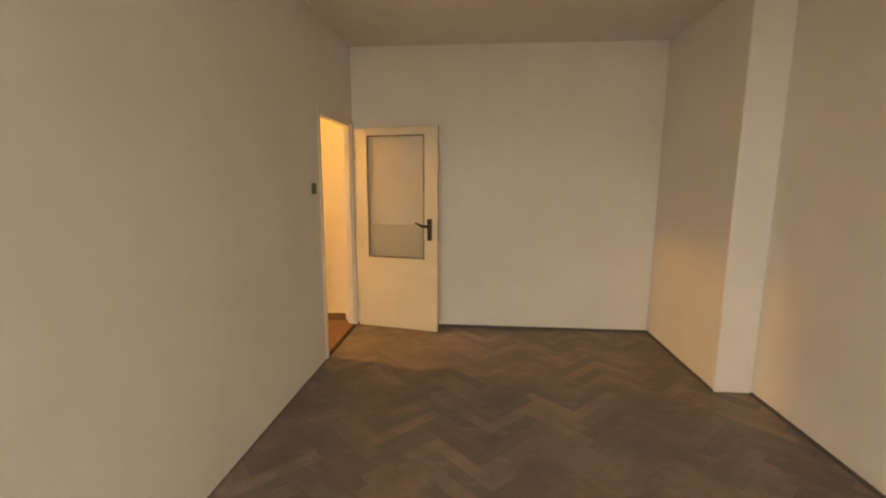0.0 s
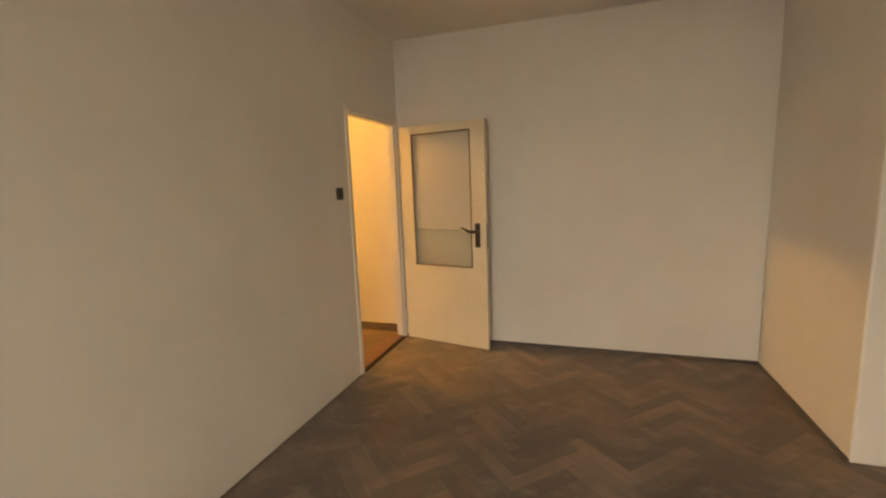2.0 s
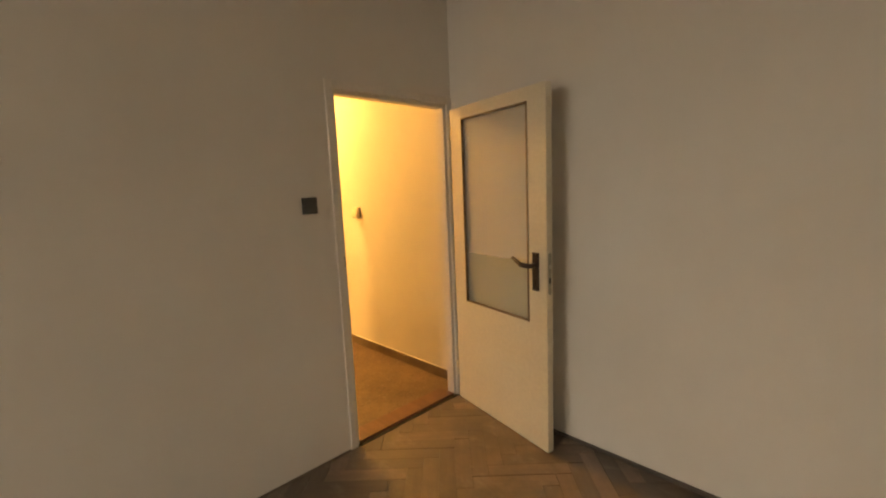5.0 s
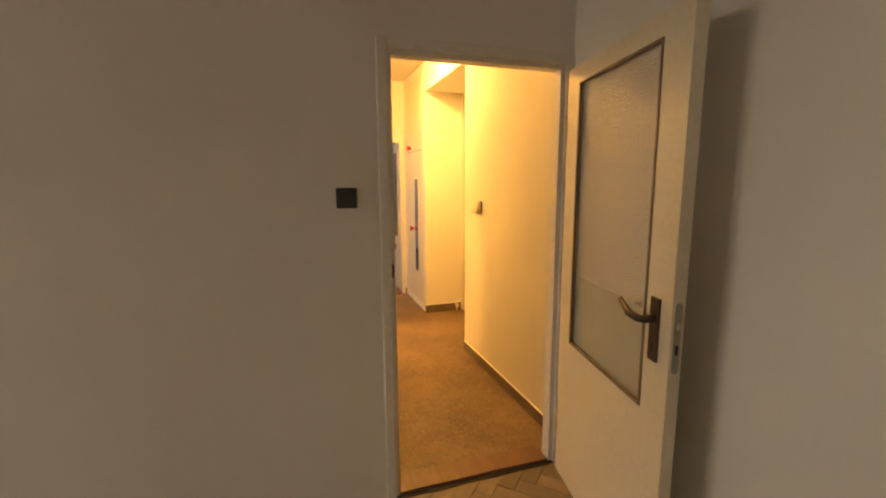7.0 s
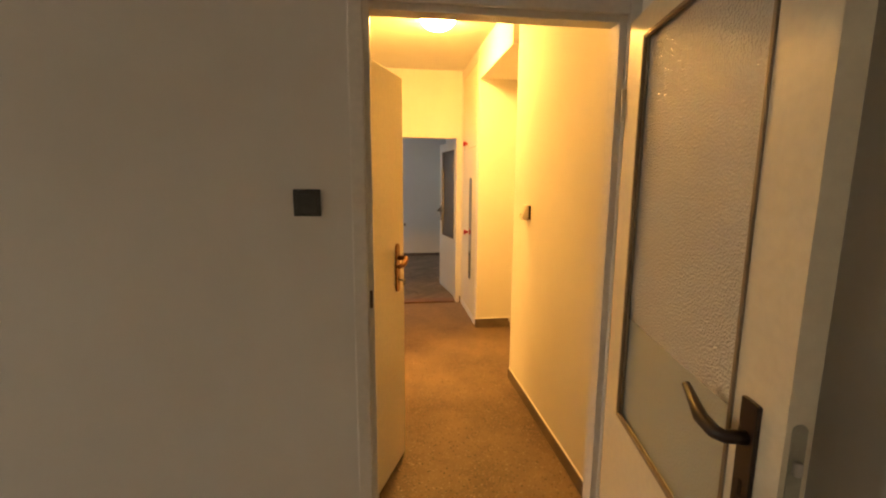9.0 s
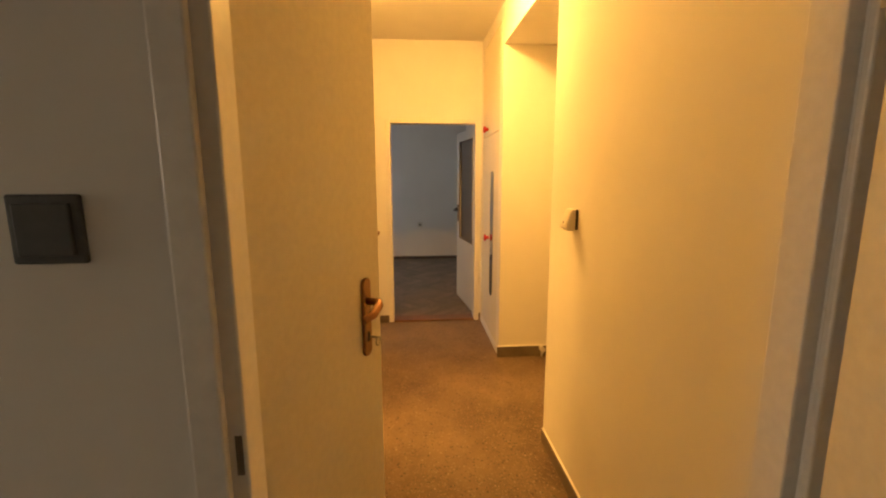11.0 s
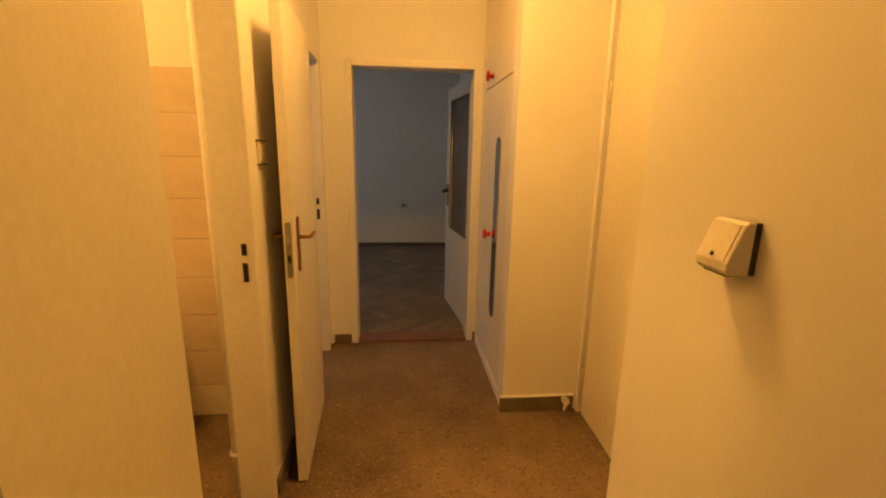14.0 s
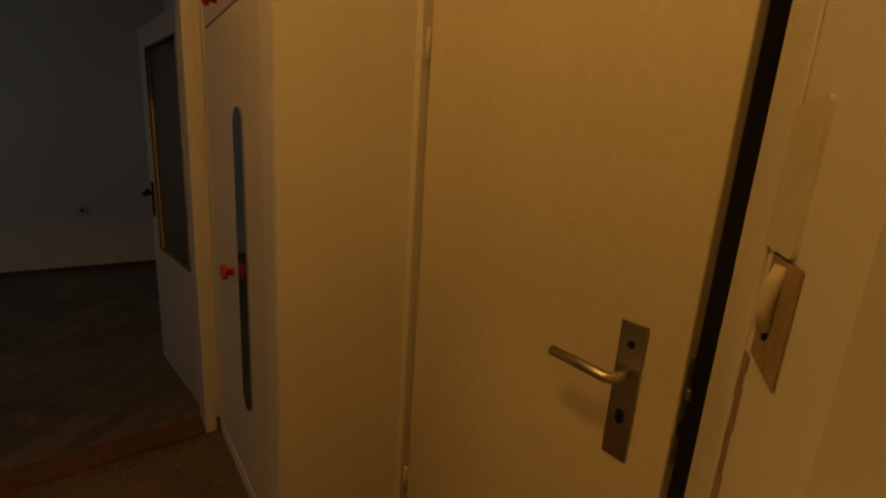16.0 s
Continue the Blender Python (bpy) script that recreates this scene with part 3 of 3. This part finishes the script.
# the key left in the brass lock
key = bmesh.new()
tube(key, [(0.59, -0.008, 0.993), (0.59, -0.035, 0.993)], 0.004, 8)
ring = [(0.59 + 0.013 * math.cos(2 * math.pi * k / 16), -0.037, 0.981 + 0.013 * math.sin(2 * math.pi * k / 16)) for k in range(17)]
tube(key, ring, 0.0025, 6)
part("key", key, GALV, door_a, "small metal key in the lock")

# ---- fixtures of the first room and the corridor ----


def wall_switch(name, m, mat, label, w=0.083):
    """A flush rocker switch; local x across the wall, y out of it."""
    root = empty(name, m, label, "light switch")
    part("frame", a_box((-w / 2, 0, -w / 2), (w / 2, 0.008, w / 2), 0.003), mat, root)
    part("rocker", a_box((-w / 2 + 0.010, 0.006, -w / 2 + 0.010), (w / 2 - 0.010, 0.013, w / 2 - 0.010), 0.002), mat, root)
    return root


wall_switch("light_switch", pose(X_W, 3.0, 1.409, 0, 0, -90), GREY_PLASTIC, "dark grey square rocker switch on the wall")
wall_switch("light_switch", pose(-3.65, Y_CL, 1.412, 0, 0, 0), IVORY, "ivory square switch with dark edges behind a door")
for zz in (0.0415, -0.046):
    part("dark_edge", a_box((-0.046, 0.0, zz), (0.046, 0.010, zz + 0.0045)), BLACK, bpy.data.objects["light_switch.001"], "dark plastic edge")


def doorbell(m):
    """A wedge-shaped chime box: slanted front panel on a dark back plate; local x across, y out of the wall."""
    root = empty("doorbell_box", m, "ivory plastic doorbell chime box on dark back plate", "doorbell")
    part("back_plate", a_box((-0.062, 0, -0.055), (0.062, 0.016, 0.055), 0.002), BAKELITE, root, "dark brown back plate")
    prof = [(0.016, 0.056), (0.034, 0.056), (0.044, 0.050), (0.080, -0.030), (0.080, -0.045), (0.066, -0.056), (0.016, -0.056)]
    part("cover", prism(bmesh.new(), prof, "x", -0.062, 0.062, 0.004), IVORY, root)
    panel = prism(bmesh.new(), [(0.0435, 0.047), (0.0475, 0.049), (0.0815, -0.027), (0.0775, -0.029)], "x", -0.048, 0.048, 0.001)
    part("front_panel", panel, IVORY, root, "raised square front panel")
    part("button", tube(bmesh.new(), [(0.0, 0.072, -0.019), (0.0, 0.0815, -0.0155)], 0.005, 12), BLACK, root, "small dark push button")
    part("grille", a_box((-0.045, 0.022, -0.060), (0.045, 0.064, -0.0562)), BAKELITE, root)
    return root


doorbell(pose(-2.611, Y_CR, 1.282, 0, 0, 180) @ Matrix.Diagonal((0.61, 0.66, 0.80, 1)))


def ceiling_lamp(m):
    root = empty("ceiling_lamp", m, "round opal glass ceiling lamp, switched on", "ceiling lamp")
    part("base", lathe(bmesh.new(), [(0.125, 0.0), (0.135, -0.004), (0.135, -0.022), (0.128, -0.026)], 40), WHITE_ENAMEL, root, "white metal base ring")
    prof = [(0.128, -0.026)] + [(0.132 * math.cos(a), -0.026 - 0.082 * math.sin(a)) for a in [radians(d) for d in range(0, 89, 8)]]
    part("shade", lathe(bmesh.new(), prof[1:], 40), GLOW, root, "glowing opal glass dome")
    return root


hall_lamp = ceiling_lamp(pose(-3.40, 3.655, H))
copy_thing(hall_lamp, pose(-3.30, 1.75, H))


def closet():
    root = empty("built_in_closet", pose(-5.02, 4.135, 0), "cream built-in closet with red knobs and mirror strip", "closet")
    part("side_panel", a_box((0.90, 0.0, 0.0), (0.94, 0.70, H - 0.001), 0.003), WALL, root, "painted closet side wall")
    part("face_frame", box(box(box(a_box((0.82, 0.0, 0.0), (0.90, 0.03, H - 0.001)), (0.003, 0.0, 0.0), (0.06, 0.03, H - 0.001)), (0.06, 0.0, 0.0), (0.82, 0.03, 0.06)), (0.06, 0.0, 2.62), (0.82, 0.03, H - 0.001)), WHITE_ENAMEL, root)
    part("body", a_box((0.003, 0.03, 0.0), (0.90, 0.70, H - 0.002)), WHITE_ENAMEL, root)
    low = part("door", a_box((0.063, 0.004, 0.063), (0.817, 0.028, 1.822), 0.003), ENAMEL, root, "lower closet door")
    up = part("door", a_box((0.063, 0.004, 1.830), (0.817, 0.028, 2.617), 0.003), ENAMEL, root, "upper closet door")
    part("mirror", prism(bmesh.new(), stadium(0.55, 0.965, 0.115, 1.10, 0.055, 8), "y", 0.004, -0.002), MIRROR, low, "narrow mirror strip with rounded ends")
    for parent, kx, kz in ((low, 0.395, 0.918), (up, 0.303, 1.884)):
        bm = tube(bmesh.new(), [(kx, 0.006, kz), (kx, -0.018, kz), (kx, -0.022, kz), (kx, -0.036, kz), (kx, -0.040, kz)], [0.015, 0.013, 0.030, 0.030, 0.021], 18)
        part("knob", bm, RED, parent, "red plastic knob")
    return root


closet()

# a torn end of the skirting beside the closet
chip = empty("skirting_chip", pose(-4.058, 4.50, 0.045), "broken plaster chip hanging from the skirting corner", "plaster chip")
part("flake", prism(bmesh.new(), [(-0.030, 0.040), (-0.012, 0.048), (0.016, 0.030), (0.022, 0.006), (0.006, -0.012), (-0.004, -0.044), (-0.014, -0.040), (-0.010, -0.006), (-0.026, 0.014)], "x", -0.007, 0.004, 0.001), WHITE_ENAMEL, chip)

# ---- entrance corner: patched strike in the wall edge ----
SPLAY = pose(-3.0275, 4.3425, 0, 0, 0, -63.7)
seam = bmesh.new()
for k in range(60):
    z0 = k * 0.02
    box(seam, (-0.030 - random.uniform(0.0, 0.006), -0.0025, z0), (-0.018 + random.uniform(0.0, 0.010), 0.0, z0 + 0.0199))
structure("corner_patch", seam, BARE, "crumbled plaster seam along the wall corner", "trim").matrix_world = SPLAY
structure("corner_strip", a_box((-0.195, -0.004, 0.0), (-0.040, 0.0, 2.40), 0.002), WHITE_ENAMEL, "cream-painted edge strip beside the entrance door", "trim").matrix_world = SPLAY
keep = empty("old_door_keep", SPLAY @ pose(0.040, 0, 1.268), "painted-over lock keep in crumbled plaster", "lock keep")
part("plate", a_box((-0.048, -0.003, -0.060), (0.056, 0.0, 0.062), 0.002), BARE, keep)
part("hook", tube(bmesh.new(), [(0.004, -0.004, 0.055), (0.006, -0.010, 0.03), (0.004, -0.011, 0.005), (0.0, -0.006, -0.015)], 0.008, 8), ENAMEL, keep)
part("screw_hole", tube(bmesh.new(), [(-0.004, -0.003, -0.022), (-0.004, -0.006, -0.022)], 0.006, 10), BLACK, keep)
part("tape", prism(bmesh.new(), stadium(-0.030, 0.142, 0.110, 0.155, 0.010), "y", -0.005, 0.0), IVORY, keep, "strip of cream masking tape")

# ---- bathroom ----
bench = empty("bath_bench", pose(-4.16, 2.36, 0), "tiled bath surround with cream ledge and beige panel", "bathtub")
part("panel", a_box((0.0, -0.70, 0.0), (1.5, -0.012, 0.563)), GROUT, bench, "panel body")
part("ledge", a_box((0.0, -0.72, 0.563), (1.5, 0.012, 0.578), 0.005), TILE, bench, "cream tiled ledge")

pipe = empty("corner_pipe", pose(-3.56, 2.904, 0), "painted vertical pipe beside the bathroom door frame", "pipe")
part("tube", tube(bmesh.new(), [(0, 0, 0), (0, 0, 2.7)], 0.024, 14), WHITE_ENAMEL, pipe)
part("collar", tube(bmesh.new(), [(0, 0, 0.20), (0, 0, 0.215)], 0.032, 14), WHITE_ENAMEL, pipe)

# ---- far room: a wall socket ----
sock = empty("wall_socket", pose(-8.47, 3.60, 0.62, 0, 0, -90), "small white wall socket on the far wall", "socket")
part("plate", a_box((-0.04, 0, -0.04), (0.04, 0.012, 0.04), 0.004), IVORY, sock)
part("hole", a_box((-0.016, 0.011, -0.016), (0.016, 0.014, 0.016), 0.002), GREY_PLASTIC, sock)

# ---- tiles ----


def tile_mesh(w, h, d=0.006):
    bm = a_box((0.0015, 0, 0.0015), (w - 0.0015, d, h - 0.0015))
    me = bpy.data.meshes.new("tile")
    bmesh.ops.recalc_face_normals(bm, faces=bm.faces)
    bm.to_mesh(me)
    bm.free()
    return me


def tiles(parent_name, m, cols, rows, w, h, mat, label):
    """A tiled facing on a thin bed of grout; every tile a piece of its own."""
    root = structure(parent_name, a_box((0, 0, 0), (cols * w, 0.006, rows * h)), GROUT, label, "tiling")
    root.matrix_world = m
    me = tile_mesh(w, h)
    me.materials.append(mat)
    for i in range(cols):
        for j in range(rows):
            t = new("tile", me)
            t.parent = root
            t.matrix_basis = pose(i * w, 0.004 + random.uniform(0, 0.0008), j * h)
    return root


tiles("wall_tiles_back", pose(-4.16, 2.93, 0.182, 0, 0, -90), 2, 8, 0.265, 0.2, TILE_ROSE, "rose-beige glazed wall tiles on the bathroom wall")
tiles("wall_tiles_bath", pose(-4.16, 2.398, 0.582, 0, 0, -90), 2, 6, 0.30, 0.2, TILE, "cream glazed wall tiles over the bath")
tiles("wall_tiles_base", pose(-4.16, 2.93, 0.0, 0, 0, -90), 2, 1, 0.285, 0.18, TILE, "cream glazed base tiles")
tiles("bath_panel_base", pose(-2.66, 2.348, 0.0, 0, 0, 180), 5, 1, 0.30, 0.18, TILE, "cream glazed base tiles under the bath panel")
bench_tiles = tiles("bath_panel_tiles", pose(-2.66, 2.348, 0.182, 0, 0, 180), 5, 2, 0.30, 0.19, TILE_ROSE, "rose-beige glazed tiles on the bath panel")
for o in (bench_tiles, bpy.data.objects["bath_panel_base"]):
    o.matrix_world = pose(0, -0.004, 0) @ o.matrix_world

# ---- herringbone parquet ----


def clip(poly, x0, x1, y0, y1):
    for axis, lim, sign in ((0, x0, 1), (0, x1, -1), (1, y0, 1), (1, y1, -1)):
        out = []
        for i, p in enumerate(poly):
            q = poly[(i + 1) % len(poly)]
            dp, dq = sign * (p[axis] - lim), sign * (q[axis] - lim)
            if dp >= 0:
                out.append(p)
            if dp * dq < 0:
                k = dp / (dp - dq)
                out.append(tuple(a + k * (b - a) for a, b in zip(p, q)))
        poly = out
        if len(poly) < 3:
            return []
    return poly


def plank_bm(bm, poly, z):
    """A board from its outline, with a small chamfer round the top."""
    cx, cy = sum(p[0] for p in poly) / len(poly), sum(p[1] for p in poly) / len(poly)

    def v(p, zz, s):
        d = math.hypot(p[0] - cx, p[1] - cy) or 1
        k = max(0.0, 1 - s / d)
        return bm.verts.new((cx + (p[0] - cx) * k, cy + (p[1] - cy) * k, zz))
    n = len(poly)
    bot, mid, top = ([v(p, zz, s) for p in poly] for zz, s in ((z - 0.014, 0.0008), (z - 0.0015, 0.0008), (z, 0.0030)))
    bm.faces.new(top)
    for a, b in ((bot, mid), (mid, top)):
        for i in range(n):
            bm.faces.new((a[i], a[(i + 1) % n], b[(i + 1) % n], b[i]))


def herringbone(parent, x0, x1, y0, y1, W, n, picked, origin):
    L, c = n * W, math.sqrt(0.5)
    shared = {}
    rest = bmesh.new()
    made = 0
    span = int((x1 - x0 + y1 - y0) / W) + 4
    for d in range(-span, span):
        for mm in range(-6, 7):
            for kind in (0, 1):
                u0, v0 = (d * W + mm * 2 * L, d * W) if kind == 0 else ((d - 1) * W + mm * 2 * L, d * W)
                du, dv = (L, W) if kind == 0 else (W, L)
                quad = [(u0, v0), (u0 + du, v0), (u0 + du, v0 + dv), (u0, v0 + dv)]
                quad = [(origin[0] + (a - b) * c, origin[1] + (a + b) * c) for a, b in quad]
                poly = clip(quad, x0, x1, y0, y1)
                if not poly:
                    continue
                area = abs(sum(poly[i][0] * poly[(i + 1) % len(poly)][1] - poly[(i + 1) % len(poly)][0] * poly[i][1] for i in range(len(poly)))) / 2
                if area < 2e-4:
                    continue
                z = random.uniform(-0.0012, 0.0012)
                mx, my = sum(p[0] for p in quad) / 4, sum(p[1] for p in quad) / 4
                if picked and made < 300 and picked(mx, my):
                    made += 1
                    turn = pose(mx, my, z, 0, 0, 45 if kind == 0 else 135)
                    if area > L * W * 0.999:
                        if "full" not in shared:
                            bm = bmesh.new()
                            plank_bm(bm, [(-L / 2, -W / 2), (L / 2, -W / 2), (L / 2, W / 2), (-L / 2, W / 2)], 0)
                            shared["full"] = bm
                            me = bpy.data.meshes.new("plank")
                            bm.to_mesh(me)
                            me.materials.append(PARQUET)
                            shared["mesh"] = me
                        me = shared["mesh"]
                    else:
                        bm = bmesh.new()
                        inv = turn.inverted()
                        plank_bm(bm, [tuple((inv @ Vector((p[0], p[1], z)))[:2]) for p in poly], 0)
                        me = bpy.data.meshes.new("plank")
                        bm.to_mesh(me)
                        bm.free()
                        me.materials.append(PARQUET)
                    ob = new("plank", me)
                    ob.parent = parent
                    ob.matrix_basis = turn @ pose(0, 0, 0, 0, 0, 180 * random.randint(0, 1)) if area > L * W * 0.999 else turn
                else:
                    plank_bm(rest, poly, z)
    ob = mesh_object("parquet_boards", rest, PARQUET, parent)
    tagged(ob, kind="stuff")


herringbone(bpy.data.objects["floor_room"], X_W, X_E2, Y_S, Y_N, 0.085, 5, lambda x, y: y > 1.35, (0.03, 0.0))
herringbone(bpy.data.objects["floor_far"], -8.47, X_END - 0.14, 1.2, 4.42, 0.085, 5, None, (-7.0, 0.0))
